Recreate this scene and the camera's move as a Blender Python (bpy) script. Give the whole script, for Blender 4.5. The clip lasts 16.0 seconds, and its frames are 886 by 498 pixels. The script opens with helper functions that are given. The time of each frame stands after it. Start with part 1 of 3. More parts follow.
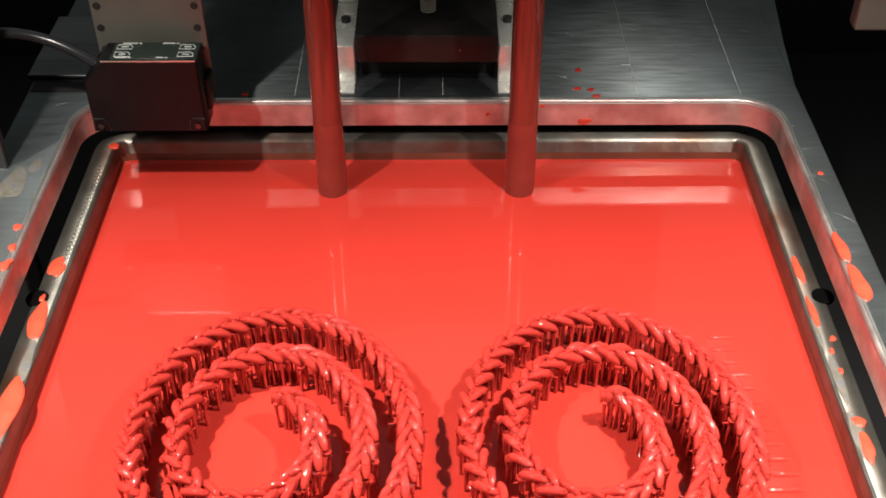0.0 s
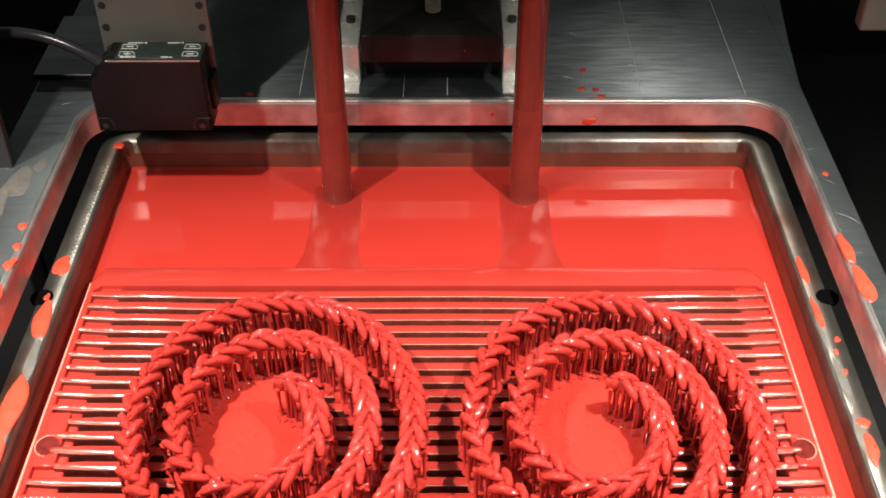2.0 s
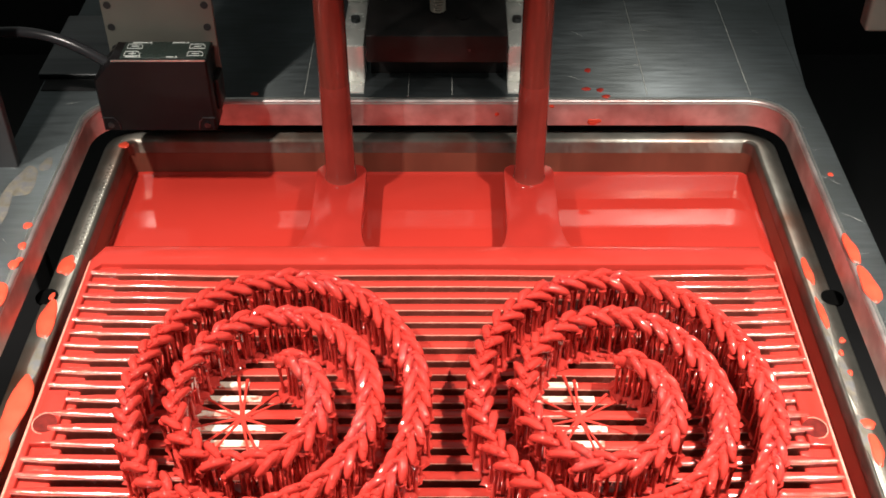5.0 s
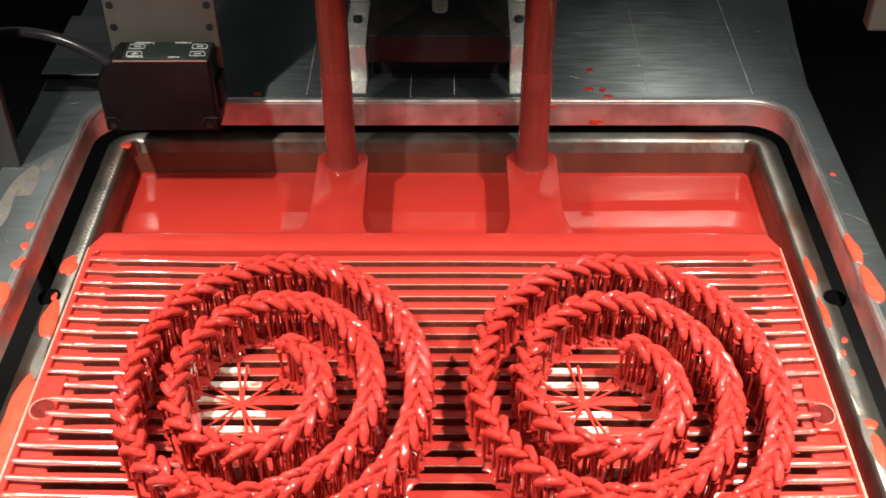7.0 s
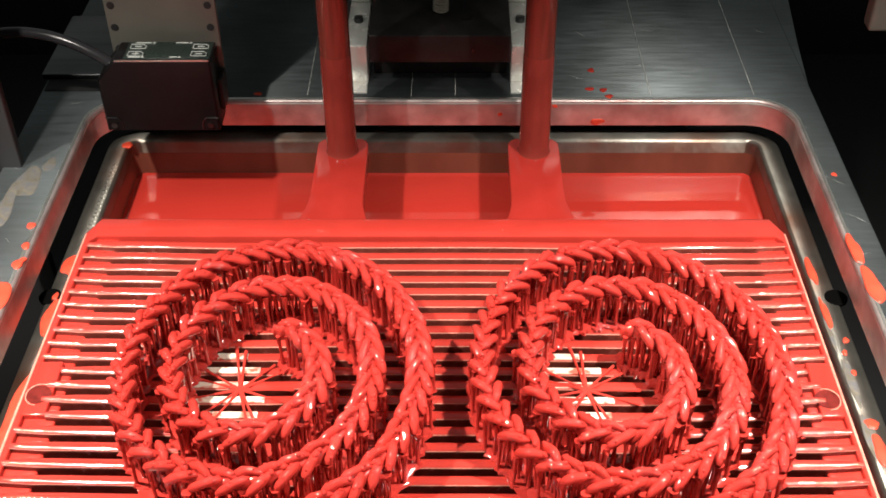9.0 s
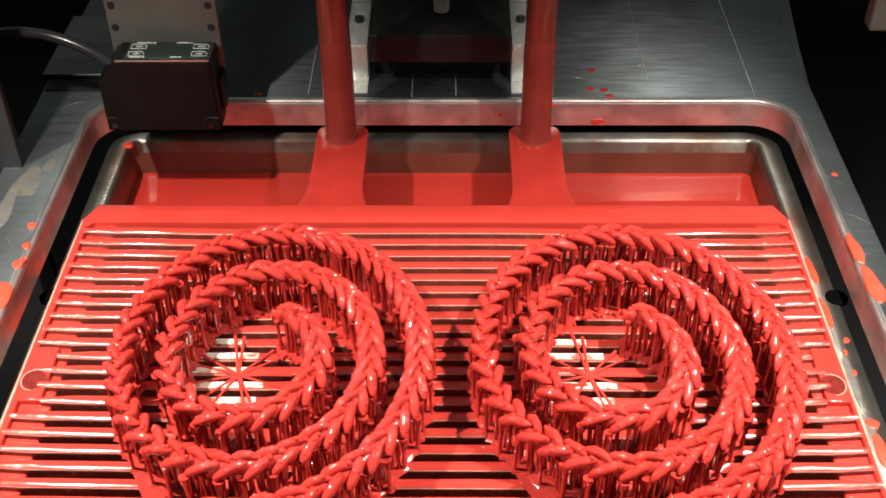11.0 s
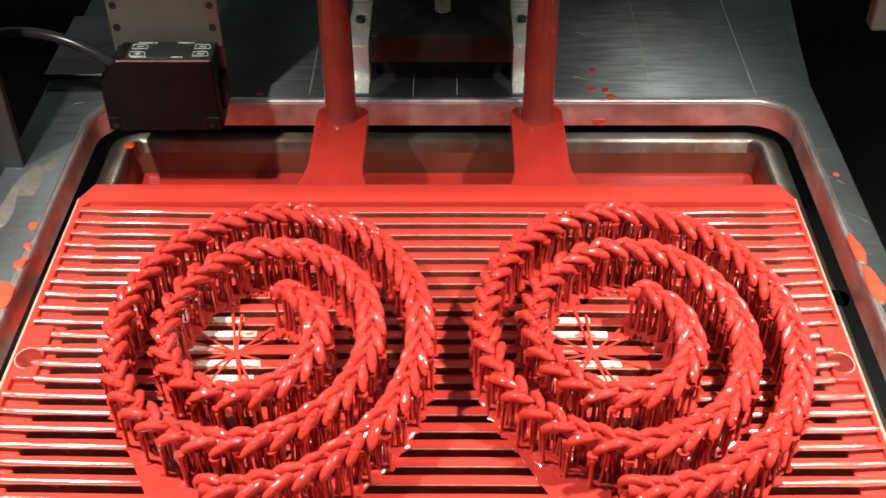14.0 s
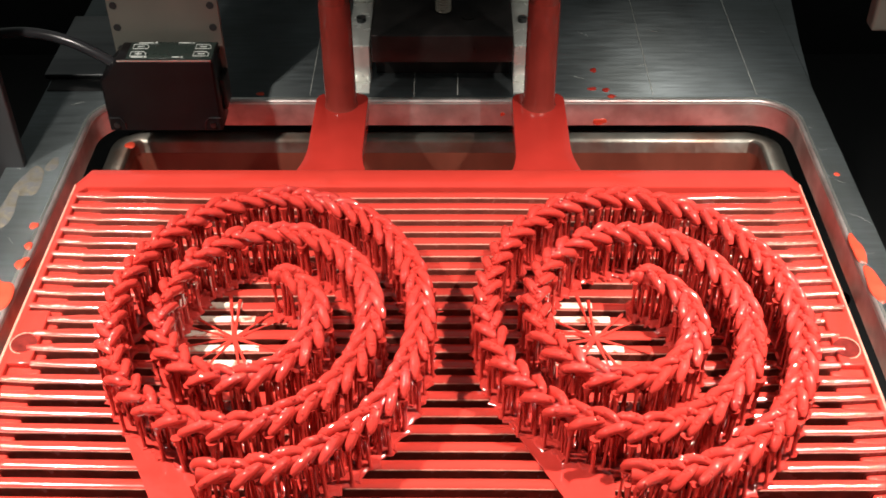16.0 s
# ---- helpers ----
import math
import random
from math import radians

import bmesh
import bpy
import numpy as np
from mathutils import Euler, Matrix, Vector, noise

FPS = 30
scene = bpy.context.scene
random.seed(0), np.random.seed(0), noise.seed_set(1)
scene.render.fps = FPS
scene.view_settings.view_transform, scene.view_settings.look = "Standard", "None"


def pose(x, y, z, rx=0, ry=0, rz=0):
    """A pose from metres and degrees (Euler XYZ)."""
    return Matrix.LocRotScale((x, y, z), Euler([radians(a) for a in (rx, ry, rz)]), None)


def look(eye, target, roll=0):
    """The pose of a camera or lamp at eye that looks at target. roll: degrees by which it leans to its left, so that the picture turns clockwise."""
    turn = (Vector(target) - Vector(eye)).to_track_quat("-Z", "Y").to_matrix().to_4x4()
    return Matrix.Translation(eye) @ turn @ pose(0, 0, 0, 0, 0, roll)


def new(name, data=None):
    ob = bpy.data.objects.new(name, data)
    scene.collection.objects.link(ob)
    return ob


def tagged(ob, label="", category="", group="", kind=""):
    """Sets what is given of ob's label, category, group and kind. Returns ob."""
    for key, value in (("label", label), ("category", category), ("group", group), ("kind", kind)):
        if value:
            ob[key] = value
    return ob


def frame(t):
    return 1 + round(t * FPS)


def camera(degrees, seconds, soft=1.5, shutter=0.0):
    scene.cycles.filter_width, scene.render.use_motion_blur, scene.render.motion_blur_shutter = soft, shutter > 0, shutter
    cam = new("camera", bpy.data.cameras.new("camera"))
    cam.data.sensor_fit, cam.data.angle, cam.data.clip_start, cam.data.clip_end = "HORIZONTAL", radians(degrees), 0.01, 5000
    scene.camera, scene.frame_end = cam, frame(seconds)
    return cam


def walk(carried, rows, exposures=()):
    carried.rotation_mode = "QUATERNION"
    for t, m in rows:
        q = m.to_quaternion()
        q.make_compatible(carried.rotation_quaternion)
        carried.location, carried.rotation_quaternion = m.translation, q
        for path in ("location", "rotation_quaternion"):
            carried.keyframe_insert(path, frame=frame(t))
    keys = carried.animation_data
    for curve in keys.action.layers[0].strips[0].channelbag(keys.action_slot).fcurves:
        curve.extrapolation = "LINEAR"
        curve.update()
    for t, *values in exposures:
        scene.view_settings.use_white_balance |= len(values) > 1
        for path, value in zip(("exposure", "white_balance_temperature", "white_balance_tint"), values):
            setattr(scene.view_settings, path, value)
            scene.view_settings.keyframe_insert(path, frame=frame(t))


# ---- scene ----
# camera: stands on one spot and turns a little to the left
cam = camera(42.63, 16.0, soft=1.7)
EYE = (0.0, 0.0, 0.412)
walk(cam, [
    (0.0, look(EYE, (0.00260, 0.76655, -0.23018), -0.029)),
    (0.5, look(EYE, (0.00180, 0.76655, -0.23018), -0.037)),
    (1.0, look(EYE, (0.00091, 0.76655, -0.23018), -0.050)),
    (1.5, look(EYE, (0.00001, 0.76655, -0.23018), -0.063)),
    (2.0, look(EYE, (-0.00113, 0.76655, -0.23018), -0.088)),
    (2.5, look(EYE, (-0.00223, 0.76655, -0.23018), -0.111)),
    (3.0, look(EYE, (-0.00302, 0.76655, -0.23018), -0.119)),
    (3.5, look(EYE, (-0.00382, 0.76655, -0.23018), -0.127)),
    (4.0, look(EYE, (-0.00412, 0.76655, -0.23018), -0.141)),
    (5.2, look(EYE, (-0.00536, 0.76654, -0.23017), -0.201)),
    (6.5, look(EYE, (-0.00671, 0.76653, -0.23017), -0.266)),
    (7.5, look(EYE, (-0.00725, 0.76653, -0.23017), -0.292)),
    (9.0, look(EYE, (-0.00785, 0.76653, -0.23017), -0.321)),
    (11.5, look(EYE, (-0.00850, 0.76652, -0.23016), -0.352)),
    (13.0, look(EYE, (-0.00914, 0.76652, -0.23016), -0.383)),
    (14.5, look(EYE, (-0.00959, 0.76651, -0.23016), -0.404)),
    (16.0, look(EYE, (-0.00999, 0.76651, -0.23016), -0.423)),
], exposures=[(0.0, 0.0), (16.0, 0.0)])

# ---- light: a dark machine with its own work lamps ----
world = bpy.data.worlds.new("world")
scene.world = world
world.use_nodes = True
world.node_tree.nodes["Background"].inputs[0].default_value = (0.95, 1.0, 0.93, 1)
world.node_tree.nodes["Background"].inputs[1].default_value = 0.13


def strip_lamp(name, place, target, wide, long, watts, colour, spread):
    data = bpy.data.lights.new(name, "AREA")
    data.shape, data.size, data.size_y = "RECTANGLE", wide, long
    data.energy, data.color, data.spread = watts, colour, radians(spread)
    ob = new(name, data)
    ob.matrix_world = look(place, target)
    return ob


def spot_lamp(name, place, target, watts, colour, cone, blend, radius):
    data = bpy.data.lights.new(name, "SPOT")
    data.energy, data.color, data.spot_size, data.spot_blend, data.shadow_soft_size = watts, colour, radians(cone), blend, radius
    ob = new(name, data)
    ob.matrix_world = look(place, target)
    return ob


WARM = (1.0, 0.93, 0.84)
# two compact work lamps over the tray, one to either side, and over either edge of the deck an unseen short strip added
# to lengthen the glints
spot_lamp("work_lamp_left", (-0.250, 0.310, 0.420), (-0.185, 0.283, 0.0), 18.2, WARM, 101, 1.0, 0.008)
spot_lamp("work_lamp_right", (0.200, 0.310, 0.420), (0.185, 0.297, 0.0), 18.0, WARM, 102, 1.0, 0.008)
strip_lamp("glint_strip_left", (-0.360, 0.36, 0.52), (-0.20, 0.25, 0.0), 0.12, 0.005, 0.26, WARM, 80)
strip_lamp("glint_strip_right", (0.310, 0.36, 0.52), (0.19, 0.25, 0.0), 0.12, 0.005, 0.26, WARM, 80)


# ---- materials ----
def material(name, base, rough=0.5, metal=0.0, spec=0.5, vary=0.15, size=40.0, bump=0.0, bump_size=300.0, coat=0.0,
             stretch=(1, 1, 1), second=None, second_size=9.0, second_at=(0.5, 0.65), brushed=0.0):
    m = bpy.data.materials.new(name)
    m.use_nodes = True
    t = m.node_tree
    b = t.nodes["Principled BSDF"]
    b.inputs["Metallic"].default_value = metal
    b.inputs["Specular IOR Level"].default_value = spec
    b.inputs["Coat Weight"].default_value = coat
    b.inputs["Coat Roughness"].default_value = 0.03
    if brushed:
        # ground along x, so that gleams stretch along y
        grain = t.nodes.new("ShaderNodeCombineXYZ")
        grain.inputs[1].default_value = 1.0
        b.inputs["Anisotropic"].default_value = brushed
        t.links.new(grain.outputs[0], b.inputs["Tangent"])
    co = t.nodes.new("ShaderNodeTexCoord")
    mp = t.nodes.new("ShaderNodeMapping")
    mp.inputs["Scale"].default_value = stretch
    t.links.new(co.outputs["Object"], mp.inputs[0])
    n = t.nodes.new("ShaderNodeTexNoise")
    n.inputs["Scale"].default_value, n.inputs["Detail"].default_value = size, 6
    t.links.new(mp.outputs[0], n.inputs["Vector"])
    ramp = t.nodes.new("ShaderNodeValToRGB")
    ramp.color_ramp.elements[0].position, ramp.color_ramp.elements[1].position = 0.3, 0.7
    ramp.color_ramp.elements[0].color = (*[c * (1 - vary) for c in base], 1)
    ramp.color_ramp.elements[1].color = (*[min(1, c * (1 + vary)) for c in base], 1)
    t.links.new(n.outputs[0], ramp.inputs[0])
    out = ramp.outputs[0]
    if second:
        n2 = t.nodes.new("ShaderNodeTexNoise")
        n2.inputs["Scale"].default_value, n2.inputs["Detail"].default_value = second_size, 5
        t.links.new(co.outputs["Object"], n2.inputs["Vector"])
        r2 = t.nodes.new("ShaderNodeValToRGB")
        r2.color_ramp.elements[0].position, r2.color_ramp.elements[1].position = second_at
        t.links.new(n2.outputs[0], r2.inputs[0])
        mx = t.nodes.new("ShaderNodeMix")
        mx.data_type = "RGBA"
        t.links.new(r2.outputs[0], mx.inputs[0])
        t.links.new(out, mx.inputs[6])
        mx.inputs[7].default_value = (*second, 1)
        out = mx.outputs[2]
    t.links.new(out, b.inputs["Base Color"])
    rr = t.nodes.new("ShaderNodeMapRange")
    rr.inputs[3].default_value, rr.inputs[4].default_value = rough * 0.75, min(1, rough * 1.3)
    t.links.new(n.outputs[0], rr.inputs[0])
    t.links.new(rr.outputs[0], b.inputs["Roughness"])
    if bump:
        nb = t.nodes.new("ShaderNodeTexNoise")
        nb.inputs["Scale"].default_value, nb.inputs["Detail"].default_value = bump_size, 4
        t.links.new(mp.outputs[0], nb.inputs["Vector"])
        bp = t.nodes.new("ShaderNodeBump")
        bp.inputs["Strength"].default_value, bp.inputs["Distance"].default_value = bump, 0.001
        t.links.new(nb.outputs[0], bp.inputs["Height"])
        t.links.new(bp.outputs[0], b.inputs["Normal"])
    return m


RESIN = material("liquid_resin", (0.50, 0.036, 0.025), 0.03, spec=0.62, vary=0.03, size=15)
WET = material("wet_red_resin", (0.47, 0.038, 0.027), 0.10, spec=0.85, vary=0.06, size=60, bump=0.10, bump_size=70, coat=0.5)
ARM = material("resin_coated_arm", (0.41, 0.030, 0.022), 0.14, spec=0.45, vary=0.08, size=50, bump=0.05, bump_size=90)
CURED = material("cured_red_resin", (0.43, 0.032, 0.024), 0.05, spec=0.95, vary=0.10, size=90, bump=0.03, bump_size=120, coat=0.3)
GLITTER = material("rippled_wet_film", (0.42, 0.034, 0.026), 0.08, spec=0.9, vary=0.08, size=90, bump=0.55, bump_size=110, coat=1.0)
STAIN = material("dried_resin", (0.70, 0.07, 0.035), 0.35, vary=0.2, size=120)
STEEL = material("brushed_steel", (0.195, 0.223, 0.235), 0.38, brushed=1.0, metal=0.93, vary=0.16, size=150, bump=0.08, bump_size=520,
                 stretch=(0.25, 2.2, 1), second=(0.105, 0.117, 0.115), second_size=14, second_at=(0.35, 0.80))
# darker, browner resin for the bars' sides: the slots' shade put into the colour
SLOT_SHADE = material("slot_shade_side", (0.20, 0.045, 0.032), 0.25, vary=0.3, size=120, bump=0.1)
RIM = material("tray_steel", (0.23, 0.222, 0.195), 0.36, brushed=0.9, metal=0.85, vary=0.25, size=60, bump=0.10, bump_size=200,
               second=(0.20, 0.10, 0.065), second_size=22, second_at=(0.50, 0.72))
FILM = material("drained_resin_film", (0.165, 0.052, 0.032), 0.32, vary=0.25, size=35, bump=0.08, bump_size=90, stretch=(1, 1, 0.4))
MILLED = material("milled_cut_face", (0.60, 0.52, 0.50), 0.40, metal=0.80, vary=0.35, size=55, bump=0.15, bump_size=150,
                  second=(0.46, 0.30, 0.28), second_size=45, second_at=(0.45, 0.75))
POLISHED = material("polished_edge_steel", (0.88, 0.87, 0.82), 0.32, metal=0.97, vary=0.1, size=60)
# pale edge colour: worn metal on the bars, with painted glint
EDGE = material("worn_glint_edge", (0.70, 0.30, 0.23), 0.16, metal=0.15, vary=0.25, size=160, bump=0.15, bump_size=300)
# dark red for the discs that paint the shade inside the locating holes
HOLE = material("painted_hole_shade", (0.13, 0.012, 0.009), 0.35, spec=0.3, vary=0.4, size=260)
DEPOSIT = material("beige_deposit", (0.20, 0.178, 0.135), 0.45, metal=0.3, vary=0.4, size=120, bump=0.3, bump_size=400, second=(0.16, 0.16, 0.165), second_size=160, second_at=(0.40, 0.60))
BRIGHT = material("machined_steel", (0.86, 0.87, 0.82), 0.26, metal=0.35, vary=0.12, size=80, bump=0.08, bump_size=260)
DARK_STEEL = material("ground_steel", (0.12, 0.125, 0.13), 0.33, metal=1.0, vary=0.25, size=22, bump=0.08, bump_size=110,
                      stretch=(0.3, 5, 1))
BLACK = material("black_anodised", (0.017, 0.015, 0.0145), 0.40, spec=0.28, vary=0.3, size=70, bump=0.05)
PLASTIC = material("black_plastic", (0.007, 0.0055, 0.006), 0.30, spec=0.18, vary=0.25, size=50, bump=0.06, bump_size=500)
LABEL = material("green_black_label", (0.020, 0.030, 0.026), 0.28, vary=0.1)
PRINT = material("white_print", (0.62, 0.65, 0.62), 0.5, vary=0.05)
GREY = material("grey_coated_plate", (0.135, 0.132, 0.112), 0.55, vary=0.12, size=30, bump=0.06)
CABLE = material("dark_rubber", (0.024, 0.024, 0.027), 0.22, vary=0.15, size=50)
GLAZED = material("resin_glazed_steel", (0.23, 0.050, 0.036), 0.15, metal=0.30, vary=0.25, size=30, bump=0.08, bump_size=140, stretch=(4, 4, 0.3))
COATED = material("thick_resin_coat", (0.23, 0.036, 0.027), 0.09, vary=0.12, size=40, bump=0.1)
# bare metal whose white reflection is put into a pale matt colour
PALE = material("bare_metal_painted_gleam", (0.66, 0.58, 0.48), 0.25, vary=0.15, size=200, second=(0.55, 0.12, 0.08), second_size=150, second_at=(0.5, 0.6))
PANEL = material("dark_panel", (0.032, 0.032, 0.034), 0.5, vary=0.2, size=12)
VOID = material("black_cabinet", (0.012, 0.012, 0.013), 0.7, vary=0.2, size=10)
PIT = material("unlit_hollow", (0.003, 0.003, 0.003), 0.9, spec=0.0, vary=0.2, size=40)
BRASS = material("dull_screw_steel", (0.34, 0.29, 0.24), 0.35, metal=1.0, vary=0.2, size=100)


# ---- mesh helpers ----
def mesh(name, bm, mat, smooth=True):
    me = bpy.data.meshes.new(name)
    bmesh.ops.recalc_face_normals(bm, faces=bm.faces)
    if smooth:
        for f in bm.faces:
            f.smooth = True
        for e in bm.edges:
            if len(e.link_faces) == 2 and e.calc_face_angle(0) > 0.8:
                e.smooth = False
    bm.to_mesh(me)
    bm.free()
    me.materials.append(mat)
    return me


def part(name, bm, mat, parent, label=""):
    ob = new(name, bm if isinstance(bm, bpy.types.Mesh) else mesh(name, bm, mat))
    ob.parent = parent
    return tagged(ob, label)


def thing(name, label, category, group="", kind="", at=(0, 0, 0)):
    ob = new(name)
    ob.empty_display_size = 0.02
    ob.location = at
    return tagged(ob, label, category, group, kind)


def box(x0, x1, y0, y1, z0, z1, bevel=0.0, bm=None):
    own = bmesh.new()
    bmesh.ops.create_cube(own, size=1.0)
    for v in own.verts:
        v.co = Vector(((x0 + x1) / 2 + v.co.x * (x1 - x0), (y0 + y1) / 2 + v.co.y * (y1 - y0), (z0 + z1) / 2 + v.co.z * (z1 - z0)))
    if bevel:
        bmesh.ops.bevel(own, geom=own.edges[:], offset=bevel, segments=2, profile=0.5, affect="EDGES")
    if bm is None:
        return own
    return join(bm, own)


def join(bm, other):
    tmp = bpy.data.meshes.new("tmp")
    other.to_mesh(tmp)
    other.free()
    bm.from_mesh(tmp)
    bpy.data.meshes.remove(tmp)
    return bm


def rings(loops, closed_ends=(False, False), wrap=False, bm=None):
    """A skin through loops of points of equal count."""
    bm = bm or bmesh.new()
    made = [[bm.verts.new(p) for p in loop] for loop in loops]
    n = len(made[0])
    pairs = list(zip(made, made[1:])) + ([(made[-1], made[0])] if wrap else [])
    for a, b in pairs:
        for i in range(n):
            bm.faces.new((a[i], a[(i + 1) % n], b[(i + 1) % n], b[i]))
    if closed_ends[0]:
        bm.faces.new(made[0][::-1])
    if closed_ends[1]:
        bm.faces.new(made[-1])
    return bm


def round_rect(x0, x1, y0, y1, r, z, n=8):
    pts = []
    for cx, cy, a in ((x1 - r, y0 + r, -90), (x1 - r, y1 - r, 0), (x0 + r, y1 - r, 90), (x0 + r, y0 + r, 180)):
        for i in range(n + 1):
            t = radians(a + 90 * i / n)
            pts.append(Vector((cx + r * math.cos(t), cy + r * math.sin(t), z)))
    return pts


def sweep(path, radii, sides=10, bm=None, squash=1.0):
    """A tube along a path with its own radius at each point."""
    loops = []
    up = Vector((0, 0, 1))
    for i, p in enumerate(path):
        a, b = path[max(0, i - 1)], path[min(len(path) - 1, i + 1)]
        d = (b - a).normalized()
        s = d.cross(up)
        s = s.normalized() if s.length > 0.05 else Vector((1, 0, 0))
        u = s.cross(d)
        loops.append([p + radii[i] * (s * math.cos(2 * math.pi * k / sides) + u * math.sin(2 * math.pi * k / sides) * squash) for k in range(sides)])
    return rings(loops, (True, True), bm=bm)


def rod(x, y, z0, z1, r, sides=24, bm=None, r1=None):
    r1 = r if r1 is None else r1
    return rings([[Vector((x + q * math.cos(2 * math.pi * k / sides), y + q * math.sin(2 * math.pi * k / sides), z)) for k in range(sides)]
                  for q, z in ((r, z0), (r1, z1))], (True, True), bm=bm)


def splash(rx, ry, h=0.0005, seed=0):
    """A flat spot of resin with an uneven outline and a rounded edge."""
    rng = random.Random(seed)
    ph = [rng.uniform(0, 6.28) for _ in range(4)]
    loops = []
    for q, z in ((1.0, 0.0), (0.97, 0.6), (0.85, 1.0), (0.4, 1.1)):
        loop = []
        for k in range(28):
            a = 2 * math.pi * k / 28
            w = 1 + 0.10 * math.sin(2 * a + ph[0]) + 0.09 * math.sin(3 * a + ph[1]) + 0.05 * math.sin(5 * a + ph[2])
            loop.append(Vector((rx * q * w * math.cos(a), ry * q * w * math.sin(a), h * z)))
        loops.append(loop)
    return rings(loops, (True, True))


# ---- cabinet ----
def wall(name, x0, x1, y0, y1, z0, z1, mat, label):
    ob = new(name, mesh(name, box(x0, x1, y0, y1, z0, z1), mat, False))
    return tagged(ob, label, "wall" if name.startswith("wall") else name, kind="structure")


wall("floor", -0.9, 0.9, -0.9, 1.05, -0.22, -0.20, VOID, "black steel cabinet floor under the tray")
wall("wall_back", -0.9, 0.9, 1.05, 1.07, -0.2, 0.06, VOID, "black back wall of the cabinet")
# added out of view so that the far deck reflects black
wall("wall_reflection_block", -0.235, 0.205, 0.83, 0.86, -0.2, 0.42, VOID, "unseen black panel that darkens the deck's reflection")
wall("wall_front", -0.9, 0.9, -0.92, -0.9, -0.2, 0.30, VOID, "black front side of the cabinet")
wall("wall_west", -0.92, -0.9, -0.9, 1.05, -0.2, 0.30, VOID, "black side wall of the cabinet")
wall("wall_east", 0.9, 0.92, -0.9, 1.05, -0.2, 0.30, VOID, "black side wall of the cabinet")

# ---- machine deck with the cut-out for the tray ----
DX0, DX1, DY1, DZ = -0.2116, 0.1985, 0.5729, 0.047
K = 0.9555


